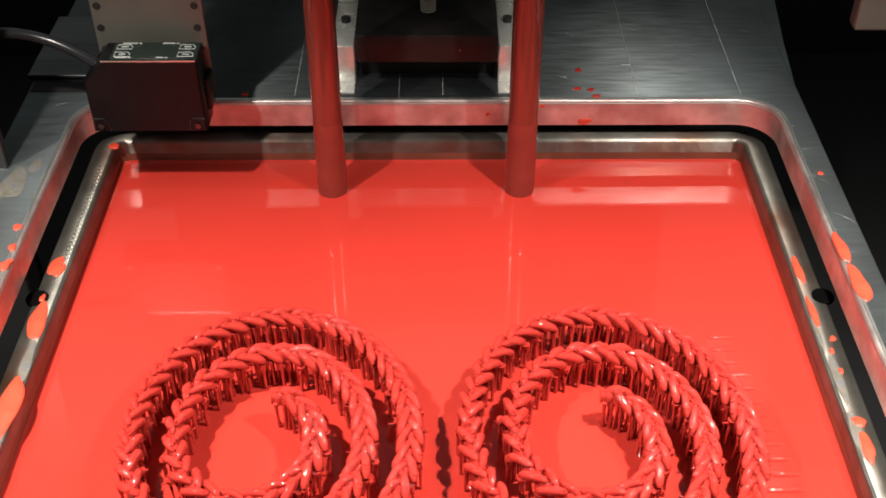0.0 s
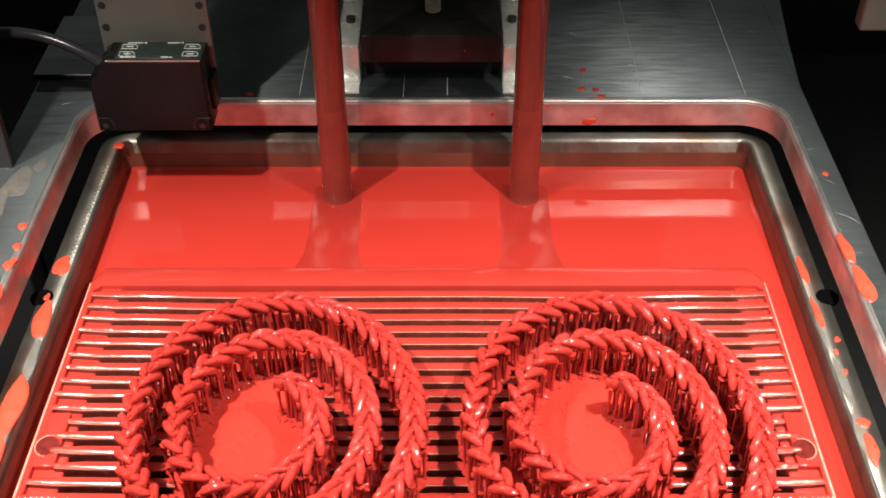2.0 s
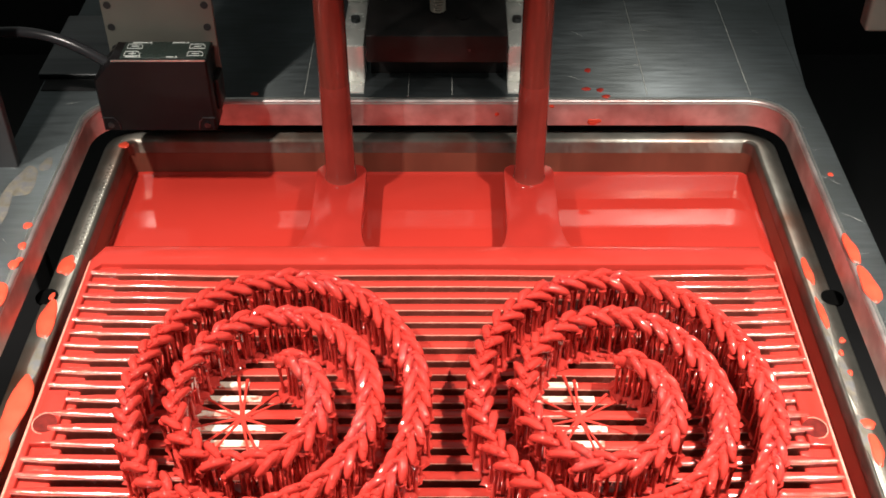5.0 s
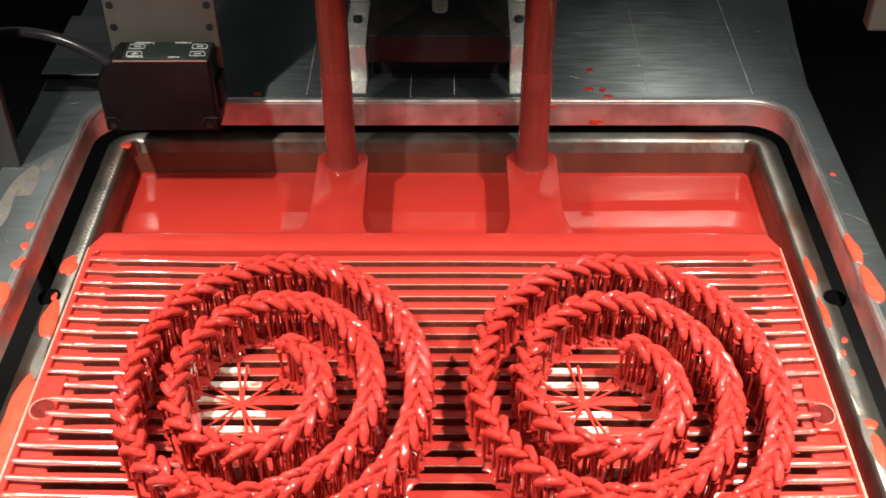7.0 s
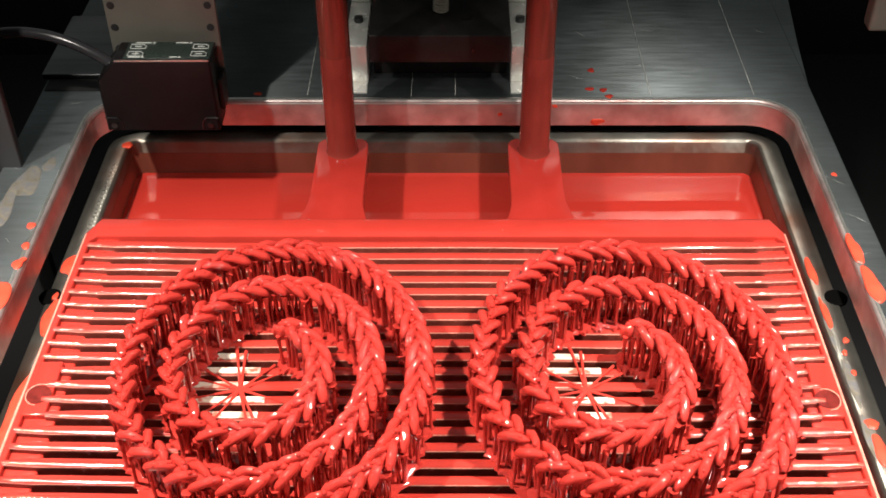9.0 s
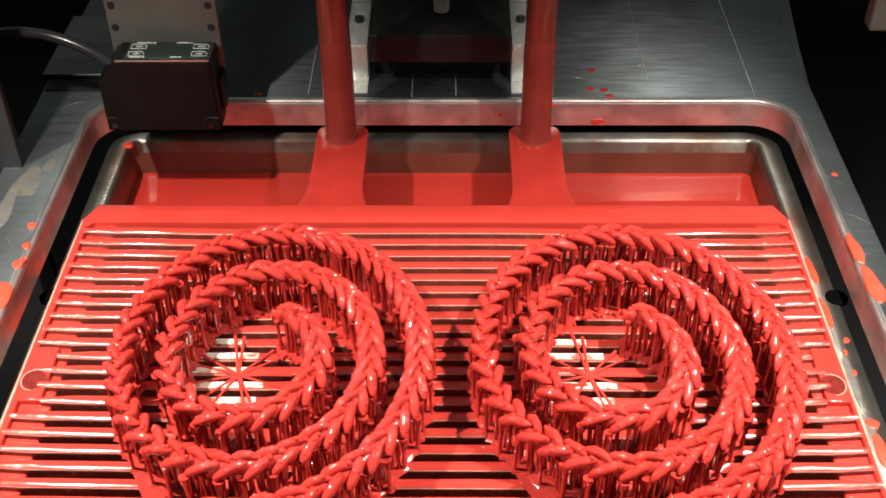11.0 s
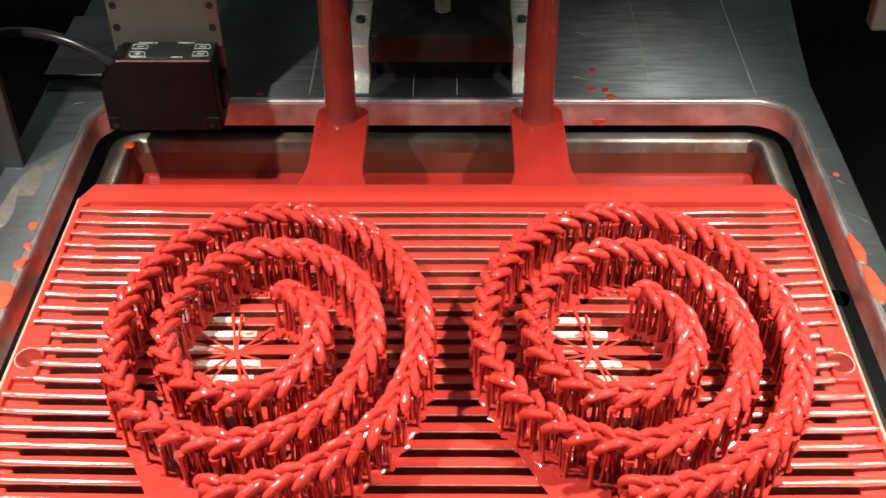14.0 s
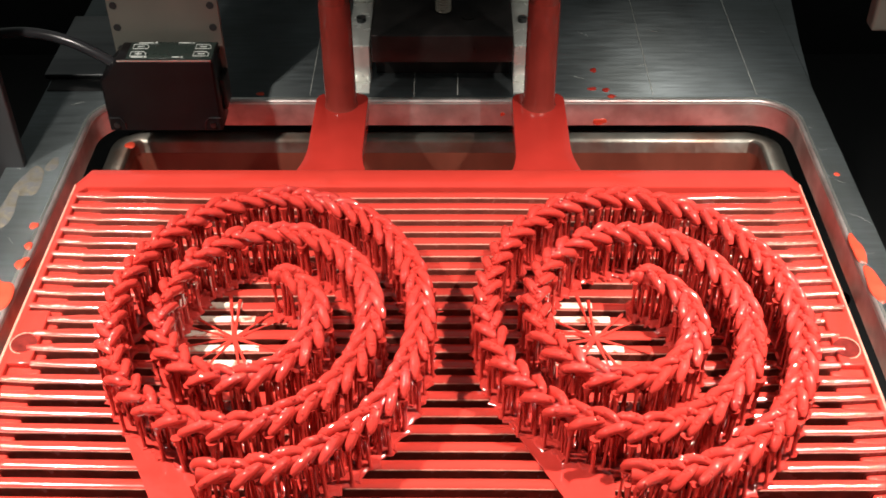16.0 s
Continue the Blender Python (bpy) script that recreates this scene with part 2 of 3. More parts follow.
def machine_deck():
    deck = thing("machine_deck", "brushed steel machine deck with a rounded cut-out", "machine deck")
    inner = lambda o, z: round_rect(DX0 - o, DX1 + o, 0.06 - o, DY1 + o, 0.022 + o, z)

    x0, x1, y0, y1 = -0.2465, 0.2148, 0.0, 0.79

    def square(z):
        n = 8
        cs = [(x1, y0), (x1, y1), (x0, y1), (x0, y0)]
        pts = []
        for k, (cx, cy) in enumerate(cs):
            pv, nx = cs[k - 1], cs[(k + 1) % 4]
            for i in range(n + 1):
                f = i / n - 0.5
                if f < 0:
                    pts.append(Vector((cx + (pv[0] - cx) * -f * 0.12, cy + (pv[1] - cy) * -f * 0.12, z)))
                else:
                    pts.append(Vector((cx + (nx[0] - cx) * f * 0.12, cy + (nx[1] - cy) * f * 0.12, z)))
        return pts
    low = DZ - 0.0176
    bm = rings([square(low), square(DZ), inner(0.0018, DZ), inner(0.0018, low)], wrap=True)
    edge = rings([inner(0.0017, low), inner(0.0017, DZ - 0.0001), inner(0.0009, DZ - 0.0003), inner(0.00024, DZ - 0.0009), inner(0, DZ - 0.0018), inner(0, low)], wrap=True)
    part("cut_face", edge, MILLED, deck, "bright milled inner face of the cut-out")
    part("top_plate", bm, STEEL, deck)
    lip = rings([inner(0.0034, DZ - 0.0006), inner(0.0032, DZ + 0.0002), inner(0.0021, DZ + 0.00005), inner(0.0011, DZ - 0.0004), inner(0.0003, DZ - 0.0012), inner(-0.0003, DZ - 0.0025), inner(0.0016, DZ - 0.0028)], wrap=True)
    part("edge_chamfer", lip, POLISHED, deck, "polished white edge of the cut-out")
    wing = [(0.2150, 0.590), (0.2200, 0.640), (0.2275, 0.700), (0.2360, 0.790), (0.2150, 0.790)]
    part("wing_plate", rings([[Vector((x, y, z)) for x, y in wing] for z in (DZ - 0.0176, DZ - 0.0001)], (True, True)), STEEL, deck)
    for x, a, b in ((0.1238, 0.606, 0.80), (0.1884, 0.606, 0.80), (-0.0905, 0.606, 0.80), (-0.0255, 0.603, 0.66), (0.002, 0.606, 0.66)):
        part("scribed_line", box(K * x - 0.00017, K * x + 0.00017, K * a, K * b, DZ - 0.0002, DZ + 0.0002), BRIGHT, deck, "fine bright scribed line")
    rng = random.Random(12)
    for i in range(20):
        x, y = (rng.uniform(0.2005, 0.213), rng.uniform(0.36, 0.56)) if i % 3 else (rng.uniform(0.06, 0.20), rng.uniform(0.58, 0.66))
        if i % 5 == 0:
            x, y = rng.uniform(-0.243, -0.216), rng.uniform(0.42, 0.575)
        a, h = rng.uniform(-0.9, 0.5), rng.uniform(0.0015, 0.0055)
        q = Vector((math.cos(a) * h, math.sin(a) * h, 0))
        c = Vector((x, y, DZ))
        part("scratch", sweep([c - q, c, c + q], [0.00003, 0.00009, 0.00003], 5), BRIGHT, deck, "fine bright scratch")
    for i, (x, y, a, b) in enumerate(((-0.2290, 0.492, 0.0060, 0.0150), (-0.2345, 0.470, 0.0040, 0.0200), (-0.2215, 0.508, 0.0030, 0.0070))):
        st = part("deposit", splash(a, b, 0.0002, 80 + i), DEPOSIT, deck, "beige dried deposit")
        st.location = (x, y, DZ)
    spots = [(0.0894, 0.6352, 0.0022, 0.0022), (0.0866, 0.6127, 0.0026, 0.0018), (0.095, 0.6114, 0.0022, 0.0020), (0.098, 0.6045, 0.0024, 0.0012),
             (-0.2265, 0.4751, 0.0022, 0.0028), (-0.2245, 0.4581, 0.0022, 0.0026), (-0.2245, 0.4434, 0.0030, 0.0034), (-0.231, 0.4180, 0.0085, 0.0150),
             (-0.2225, 0.447, 0.0016, 0.0016), (0.2105, 0.4560, 0.0030, 0.0120), (0.2120, 0.4280, 0.0042, 0.0130), (0.2165, 0.522, 0.0015, 0.0015),
             (0.0975, 0.6030, 0.0016, 0.0012), (-0.1215, 0.607, 0.0022, 0.0018)]
    for i, (x, y, a, b) in enumerate(spots):
        s = part("resin_drop", splash(a, b, 0.0006, i), STAIN if i > 3 else WET, deck, "dried red resin drop")
        s.location = (K * x, K * y, DZ)
    # drop clinging to the inner wall
    for x, z, a, b, i in ((0.0912, 0.0145, 0.0042, 0.0022, 31), (0.030, 0.020, 0.0013, 0.0013, 32), (0.044, 0.0145, 0.0012, 0.0016, 33), (0.064, 0.026, 0.0016, 0.001, 34)):
        s = part("resin_drop", splash(a, b, 0.0006, i), STAIN, deck, "dried red resin drop")
        s.matrix_basis = pose(K * x, DY1, 0.412 + K * (z - 0.412), 90, 0, 0)
    return deck


machine_deck()

# ---- tray ----
TX0, TX1, TY0, TY1, TZ = -0.1955, 0.1845, 0.075, 0.5712, 0.0195


def resin_tray():
    tray = thing("resin_tray", "steel resin tray with a flat stained rim", "tray")
    rr = lambda o, r, z: round_rect(TX0 - o, TX1 + o, TY0 - o, TY1 + o, r, z)
    bm = rings([rr(0.0125, 0.020, -0.14), rr(0.0125, 0.020, TZ - 0.001), rr(0.0115, 0.019, TZ), rr(0.0022, 0.008, TZ), rr(0.0008, 0.0066, TZ - 0.0005),
                rr(0, 0.006, TZ - 0.0020), rr(0, 0.006, -0.13)], (True, True))
    part("body", bm, RIM, tray)
    film = rings([round_rect(TX0 + 0.0003, TX1 - 0.0003, TY0 + 0.0003, TY1 - 0.0003, 0.0058, z) for z in (-0.05, 0.0095)] + [rr(-0.0001, 0.006, 0.0105)])
    part("resin_film", film, FILM, tray, "thin red resin film on the inner walls")
    for x, y in ((-0.2062, 0.4300), (0.1962, 0.4300)):
        part("rim_hole", rod(x, y, TZ - 0.001, TZ + 0.0004, 0.0058), PIT, tray, "black round hole in the rim")
    spots = [(-0.2023, 0.4546, 0.0042, 0.0085), (-0.2015, 0.4133, 0.0045, 0.0140), (-0.2000, 0.3527, 0.0056, 0.022), (-0.2010, 0.325, 0.0050, 0.02),
             (0.1885, 0.451, 0.0022, 0.0110), (0.1880, 0.4180, 0.0018, 0.0120), (0.1930, 0.3989, 0.0016, 0.0020), (0.1902, 0.3904, 0.0012, 0.0020),
             (0.1910, 0.377, 0.0014, 0.0018), (0.1905, 0.345, 0.0035, 0.003), (0.1900, 0.33, 0.003, 0.009), (-0.1965, 0.566, 0.0030, 0.0035), (-0.2035, 0.43, 0.0015, 0.003)]
    for i, (x, y, a, b) in enumerate(spots):
        s = part("resin_drop", splash(a, b, 0.0006, 60 + i), STAIN, tray, "dried red resin smear")
        s.location = (x, y, TZ)
    for k in range(26):
        y = 0.5450 - 0.0035 * k
        rib = sweep([Vector((-0.2010, y + 0.0004, TZ)), Vector((-0.1993, y, TZ + 0.0003)), Vector((-0.1977, y - 0.0006, TZ))], [0.0003, 0.0009, 0.0003], 6, squash=0.5)
        part("weld_ripple", rib, RIM, tray, "rough weld ripple on the rim")
    for i, (x, y, a, b) in enumerate(((0.1885, 0.372, 0.0022, 0.0170), (0.1880, 0.338, 0.0030, 0.0140), (-0.1990, 0.385, 0.0026, 0.0150), (-0.1985, 0.330, 0.0024, 0.0180), (0.1865, 0.402, 0.0012, 0.0120))):
        d = part("deposit", splash(a, b, 0.0003, 90 + i), DEPOSIT, tray, "beige dried deposit")
        d.location = (x, y, TZ)
    return tray


resin_tray()


def resin_pool():
    rim = lambda o, z: round_rect(TX0 + o, TX1 - o, TY0 + o, TY1 - o, 0.0058, z)
    bm = rings([rim(-0.0004, -0.09), rim(-0.0004, 0.0017), rim(0.0004, 0.0013), rim(0.0010, 0.0007), rim(0.0020, 0.0002), rim(0.0038, 0.0)], (True, True))
    ob = new("resin_pool", mesh("resin_pool", bm, RESIN))
    return tagged(ob, "glossy opaque red liquid resin filling the tray", "liquid resin", kind="structure")


POOL = resin_pool()

# ---- platform: slotted plate on two arms under two posts; its origin is the plate's top ----
PX0, PX1, PYB, PYF = -0.1905, 0.1725, 0.4690, 0.150
PITCH, LAND, THICK = 0.00892, 0.0050, 0.010


def bar_mesh(length):
    loops = []
    w, h = LAND / 2, THICK
    prof = [(w, -0.0020)] + [(w * f, -0.00074 * f * f - (0.0004 if abs(f) == 1 else 0)) for f in (1, 0.92, 0.75, 0.5, 0.25, 0, -0.25, -0.5, -0.75, -0.92, -1)] + [(-w, -0.0020)]
    prof += [(-w, -h), (w, -h)]
    n = 24
    for i in range(n + 1):
        f = i / n
        x = length * (f - 0.5)
        lift = 0.00045 * math.cos(4 * math.pi * f) + 0.00012 * math.sin(23 * f)
        pinch = 0.55 if i in (0, n) else 1.0
        loops.append([Vector((x, y * pinch, z + (lift if z > -0.005 else 0))) for y, z in prof])
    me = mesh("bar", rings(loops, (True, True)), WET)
    me.materials.append(SLOT_SHADE)
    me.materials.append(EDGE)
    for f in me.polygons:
        # painted slot shade on the upright sides, the pale edge colour on the front
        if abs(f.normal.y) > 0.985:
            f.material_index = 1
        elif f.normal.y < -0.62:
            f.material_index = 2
    return me


def build_platform():
    pf = thing("build_platform", "slotted build platform coated in wet red resin", "build platform")
    plate = part("plate", plate_bm(), WET, pf, "slotted plate with chamfered corners")
    long, short = bar_mesh(SX1 - SX0 + 0.002), bar_mesh(SX1 - SX0 - 0.0195)
    middle = bar_mesh(SX1 - SX0 - 0.0120)
    y = SLOT0 - LAND / 2 - (PITCH - LAND)
    k = 0
    while y > PYF + 0.01:
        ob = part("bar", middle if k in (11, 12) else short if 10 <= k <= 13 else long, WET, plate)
        ob.location = ((SX0 + SX1) / 2, y, 0.0003 if k in (11, 12) else 0.0)
        y -= PITCH
        k += 1
    for x0, x1 in ((SX0 - 0.002, SX0 + 0.0095), (SX1 - 0.0095, SX1 + 0.002)):
        y0 = SLOT0 - 14 * PITCH
        xa, xb = (x0, x1 + 0.0045) if x0 < 0 else (x0 - 0.0045, x1)
        part("edge_ledge", box(xa, xb, PYF + 0.006, SLOT0 + 0.001, -THICK, -0.0030, 0.0009), WET, plate, "red ledge under the ends of the slots")
        part("end_pad", box(x0, x1, y0 + 0.002, y0 + 4 * PITCH - 0.001, -THICK, -0.0002, 0.0008), WET, plate)
    # pale strips that paint the lamp's gleam along both side bevels of the plate
    for x0, x1 in ((PX0, PX0 + 0.0004), (PX1, PX1 - 0.0004)):
        part("edge_gleam", sweep([Vector((x1, PYF + 0.002, -0.0006)), Vector((x1, 0.30, -0.0006)), Vector((x1, PYB - 0.013, -0.0006))], [0.0006, 0.0008, 0.0005], 8), EDGE, plate, "pale strip painting the gleam on the plate's edge")
    for s in (-1, 1):
        x = -0.0645 if s < 0 else 0.0480
        part("arm", arm_bm(x, s), ARM, pf, "flat arm flaring into the plate")
        post = part("post", rod(x, 0.549, -0.0135, 0.30, 0.0085, 32), GLAZED, pf, "round steel post glazed with red resin")
        part("resin_coat", post_bm(x, 0.549), COATED, post, "thick wet resin round the post's foot")
    for x in (PX0 + 0.0075, PX1 - 0.0075):
        part("locating_hole", hole_bm(x, 0.343 if x < 0 else 0.341), EDGE, pf, "round locating hole with a resin lip")
    # flat dark discs level with the plate: the holes' shade as colour
    for x in (PX0 + 0.0075, PX1 - 0.0075):
        part("hole_shadow", rod(x, 0.343 if x < 0 else 0.341, -0.002, 0.0001, 0.0054, 24), HOLE, pf, "dark disc painting the shade in the hole")
    # thin pale boxes on the middle bars: bare metal plus a painted reflection
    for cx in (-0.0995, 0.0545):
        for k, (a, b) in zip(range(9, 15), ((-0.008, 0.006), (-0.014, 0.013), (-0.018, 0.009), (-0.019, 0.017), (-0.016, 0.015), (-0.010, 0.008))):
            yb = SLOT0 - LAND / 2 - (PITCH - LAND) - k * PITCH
            part("bare_gleam_patch", box(cx + a, cx + b, yb - LAND * 0.40, yb + LAND * 0.34, -0.0016, -0.0001, 0.0002), PALE, pf, "bare patch of bar with its gleam painted pale")
    return pf


SX0, SX1, SLOT0 = -0.1868, 0.1700, 0.4540


def plate_bm():
    bm = bmesh.new()
    c = 0.0075

    def loop(o, z):
        return [Vector(p) for p in ((PX0 + o, PYF + o, z), (PX1 - o, PYF + o, z), (PX1 - o, PYB - c * 1.6, z), (PX1 - c * 0.8, PYB - o, z),
                                    (PX0 + c * 0.8, PYB - o, z), (PX0 + o, PYB - c * 1.6, z))]

    def hole(o, z):
        return [Vector(p) for p in ((SX0 - o, PYF + 0.008 - o, z), (SX1 + o, PYF + 0.008 - o, z), (SX1 + o, SLOT0 - 0.004, z), (SX1 - 0.003, SLOT0 + o, z),
                                    (SX0 + 0.003, SLOT0 + o, z), (SX0 - o, SLOT0 - 0.004, z))]
    return rings([loop(0, -THICK), loop(0, -0.0014), loop(0.0004, -0.0005), loop(0.0014, 0), hole(0.0010, 0), hole(0.0003, -0.0003), hole(0, -0.001), hole(0, -THICK)], wrap=True)


def arm_bm(x, s):
    """Flat bar under the plate, from the post to the plate's back edge, flaring where it meets it."""
    yb, yf = 0.5615, 0.468

    def flank(g, half, spread, reach):
        """One side from the rounded back corner to the flare; g is +1 towards larger x."""
        pts = [(x + g * (half - 0.007 + 0.007 * math.sin(radians(15 * i))), yb - 0.007 + 0.007 * math.cos(radians(15 * i))) for i in range(7)]
        for i in range(11):
            a = radians(9 * i)
            pts.append((x + g * (half + spread - spread * math.cos(a)), yf + 0.0060 + reach - reach * math.sin(a)))
        return pts + [(x + g * (half + spread), yf)]
    inner, outer = (0.0150, 0.0130, 0.0300), (0.0150, 0.0150, 0.0360)
    right = flank(1, *(inner if s < 0 else outer))
    left = flank(-1, *(outer if s < 0 else inner))
    out = right + left[::-1]

    def ring(o, z):
        cx, cy = x, (yb + yf) / 2
        return [Vector((px + (cx - px) * o, py + (cy - py) * o * 0.4, z)) for px, py in out]
    zt = -0.0125
    return rings([ring(0, zt - 0.011), ring(0, zt - 0.0012), ring(0.012, zt - 0.0003), ring(0.035, zt)], (True, True))


def post_bm(x, y):
    zs = [(0.0101, -0.0132), (0.0095, -0.0124), (0.0091, -0.0110), (0.0089, -0.007), (0.0088, 0.04), (0.00865, 0.052), (0.0084, 0.0535)]
    n = 32
    return rings([[Vector((x + q * math.cos(2 * math.pi * k / n), y + q * math.sin(2 * math.pi * k / n), z)) for k in range(n)] for q, z in zs], (True, True))


def hole_bm(x, y):
    """Pale broken lip round the outer side of a locating hole."""
    sg = -1 if x < 0 else 1
    pts = []
    for k in range(21):
        a = radians(70 + 200 * k / 20)
        pts.append(Vector((x - sg * 0.0056 * math.cos(a), y + 0.0062 * math.sin(a), -0.0001)))
    return sweep(pts, [0.00020 + 0.0002 * math.sin(math.pi * k / 20) + 0.0001 * math.sin(k * 2.3) for k in range(21)], 6)


PLATFORM = build_platform()
PS, PZ = 0.988, 0.0768
PLATFORM.scale = (PS, PS, PS)

# ---- printed spiral chains ----
TH0, TH1 = -1.70, 13.95
LIFT = 0.0228


def coil(th):
    r = 0.0806 - 0.00359 * th - 0.00003 * th * th
    return Vector((0.844 * r * math.cos(th) - 0.00007 * th, r * math.sin(th) - 0.00021 * th, 0))


def strand_mesh(side, kind):
    path, radii = [], []
    n = 17
    for i in range(n):
        f = i / (n - 1)
        x = -0.0070 + 0.0122 * f
        y = side * (0.0053 * (1 - f) ** 1.05 - 0.0002 + 0.0006 * math.sin(math.pi * f))
        z = -0.0034 + 0.0046 * math.sin(math.pi * (0.04 + 0.62 * f)) + 0.0003 * side * f
        path.append(Vector((x, y, z)))
        radii.append(0.00213 * max(0.06, 1 - abs(2 * (f * 0.95 + 0.02) - 0.95) ** 3.4) ** 0.5 * (1 - 0.15 * f) * (1 + 0.06 * math.sin(5 * f + side)))
    bm = sweep(path, radii, 16)
    for v in bm.verts:
        v.co += 0.00042 * noise.noise_vector(v.co * 260 + Vector((9.0 * kind, 4.0 * side, 0)))
    return mesh("strand", bm, CURED)


def printed_chain(at, label):
    ch = thing("printed_chain", label, "printed chain", "printed spiral chains")
    ch.location = at
    STRANDS = {(s, k): strand_mesh(s, k) for s in (-1, 1) for k in range(4)} if not CACHE else CACHE
    CACHE.update(STRANDS)
    # positions at even steps of length
    ths, lens, prev = [TH0], [0.0], coil(TH0)
    steps = 3000
    for i in range(1, steps + 1):
        th = TH0 + (TH1 - TH0) * i / steps
        p = coil(th)
        ths.append(th)
        lens.append(lens[-1] + (p - prev).length)
        prev = p
    rng = random.Random(4)
    if "pillars" not in PARTS:
        pil, film = bmesh.new(), bmesh.new()
        place = []
        step = 0.0101
        for j in range(int(lens[-1] / step)):
            for side in (-1, 1):
                s = j * step + (0.0 if side > 0 else 0.45 * step) + 0.004
                if s > lens[-1]:
                    continue
                th = float(np.interp(s, lens, ths))
                p, d = coil(th), (coil(th + 0.01) - coil(th)).normalized()
                ang = math.degrees(math.atan2(d.y, d.x))
                place.append((side, pose(p.x, p.y, LIFT + rng.uniform(-0.0003, 0.0003), rng.uniform(-5, 5), rng.uniform(-3, 3), ang + rng.uniform(-4, 4))))
                nrm = Vector((-d.y, d.x, 0)) * side
                for back, outw, top in ((-0.0066, 0.0050, LIFT - 0.0036), (0.0012, 0.0018, LIFT - 0.0040)):
                    q = p + d * (back + rng.uniform(-0.001, 0.001)) + nrm * (outw + rng.uniform(-0.0008, 0.0008))
                    lean = Vector((rng.uniform(-0.0008, 0.0008), rng.uniform(-0.0008, 0.0008), 0))
                    r = rng.uniform(0.00070, 0.00095) if back < -0.004 else rng.uniform(0.00040, 0.00065)
                    base = Vector((q.x, q.y, 0.0002))
                    tip = Vector((q.x, q.y, top)) + lean
                    if back < -0.004 and rng.random() < 0.4:
                        # thin spike of resin left sticking out sideways
                        z0 = Vector((0, 0, -rng.uniform(0.0005, 0.003)))
                        out = nrm * rng.uniform(0.0018, 0.0042) + d * rng.uniform(-0.0015, 0.0005)
                        sweep([tip + z0 - nrm * 0.001, tip + z0 + out * 0.5, tip + z0 + out + Vector((0, 0, 0.0006))], [0.0007, 0.0005, 0.0002], 5, pil, 0.8)
                    sweep([base, base + Vector((0, 0, 0.0015)), base.lerp(tip, 0.70), base.lerp(tip, 0.86), tip - nrm * 0.0006], [r * 2.2, r, r, r * 1.5, r * 2.5], 7, pil)
        # dense inner lattice under the braid
        for j in range(int(lens[-1] / 0.0013)):
            th = float(np.interp(j * 0.0013, lens, ths))
            p, d = coil(th), (coil(th + 0.01) - coil(th)).normalized()
            q = p + Vector((-d.y, d.x, 0)) * rng.uniform(-0.0036, 0.0036) + d * rng.uniform(-0.001, 0.001)
            lean = Vector((rng.uniform(-0.0012, 0.0012), rng.uniform(-0.0012, 0.0012), 0))
            r = rng.uniform(0.00040, 0.00075)
            sweep([q, q + lean * 0.5 + Vector((0, 0, 0.010)), q + lean + Vector((0, 0, LIFT - 0.0035))], [r * 1.8, r, r * 1.9], 6, pil)
        # drip film at the foot of the pillars
        prof = []
        for i in range(0, steps + 1, 5):
            th = ths[i]
            p, d = coil(th), (coil(th + 0.01) - coil(th)).normalized()
            nrm = Vector((-d.y, d.x, 0))
            w = 0.0062 + 0.0012 * math.sin(lens[i] * 700) + 0.0009 * math.sin(lens[i] * 1730)
            lump = lambda k: 0.0008 + 0.0007 * noise.noise(Vector((lens[i] * 330, 2.1 * k, 0.5)))
            prof.append([p + nrm * w + Vector((0, 0, 0.0002))] + [p + nrm * w * f + Vector((0, 0, lump(f) + 0.0004)) for f in (0.85, 0.55, 0.2, -0.2, -0.55, -0.85)] + [p - nrm * w + Vector((0, 0, 0.0002))])
        rings(prof, (True, True), bm=film)
        core = bmesh.new()
        sweep([coil(ths[i]) + Vector((0, 0, LIFT - 0.0030)) for i in range(0, steps + 1, 6)], [0.0025 + 0.0004 * math.sin(lens[i] * 1244) for i in range(0, steps + 1, 6)], 12, core, 1.45)
        # beads of resin clinging to the strands
        beads = bmesh.new()
        for side, m in place:
            for _ in range(5):
                f = rng.uniform(0.10, 0.92)
                c = Vector((-0.0070 + 0.0122 * f, side * (0.0053 * (1 - f) ** 1.05 - 0.0002 + 0.0006 * math.sin(math.pi * f)), -0.0034 + 0.0046 * math.sin(math.pi * (0.04 + 0.62 * f)) + 0.0003 * side * f))
                a = rng.uniform(-1.1, 1.1)
                c = m @ (c + Vector((0, 0.00130 * math.sin(a), 0.00130 * math.cos(a))))
                r = rng.uniform(0.00065, 0.00125)
                rings([[c + Vector((r * math.cos(e) * math.cos(k * math.pi / 4), r * math.cos(e) * math.sin(k * math.pi / 4), r * math.sin(e))) for k in range(8)] for e in (-1.2, -0.6, 0.0, 0.5, 0.95, 1.35)], (True, True), bm=beads)
        PARTS["beads"] = mesh("resin_beading", beads, CURED)
        web = bmesh.new()
        slices = []
        for i in range(0, steps + 1, 6):
            p, d = coil(ths[i]), (coil(ths[i] + 0.01) - coil(ths[i])).normalized()
            nrm = Vector((-d.y, d.x, 0))
            w = 0.0007 + 0.0004 * math.sin(lens[i] * 1240) + 0.0002 * math.sin(lens[i] * 3300)
            h = 0.0026 + 0.0010 * math.sin(lens[i] * 1240 + 1.3)
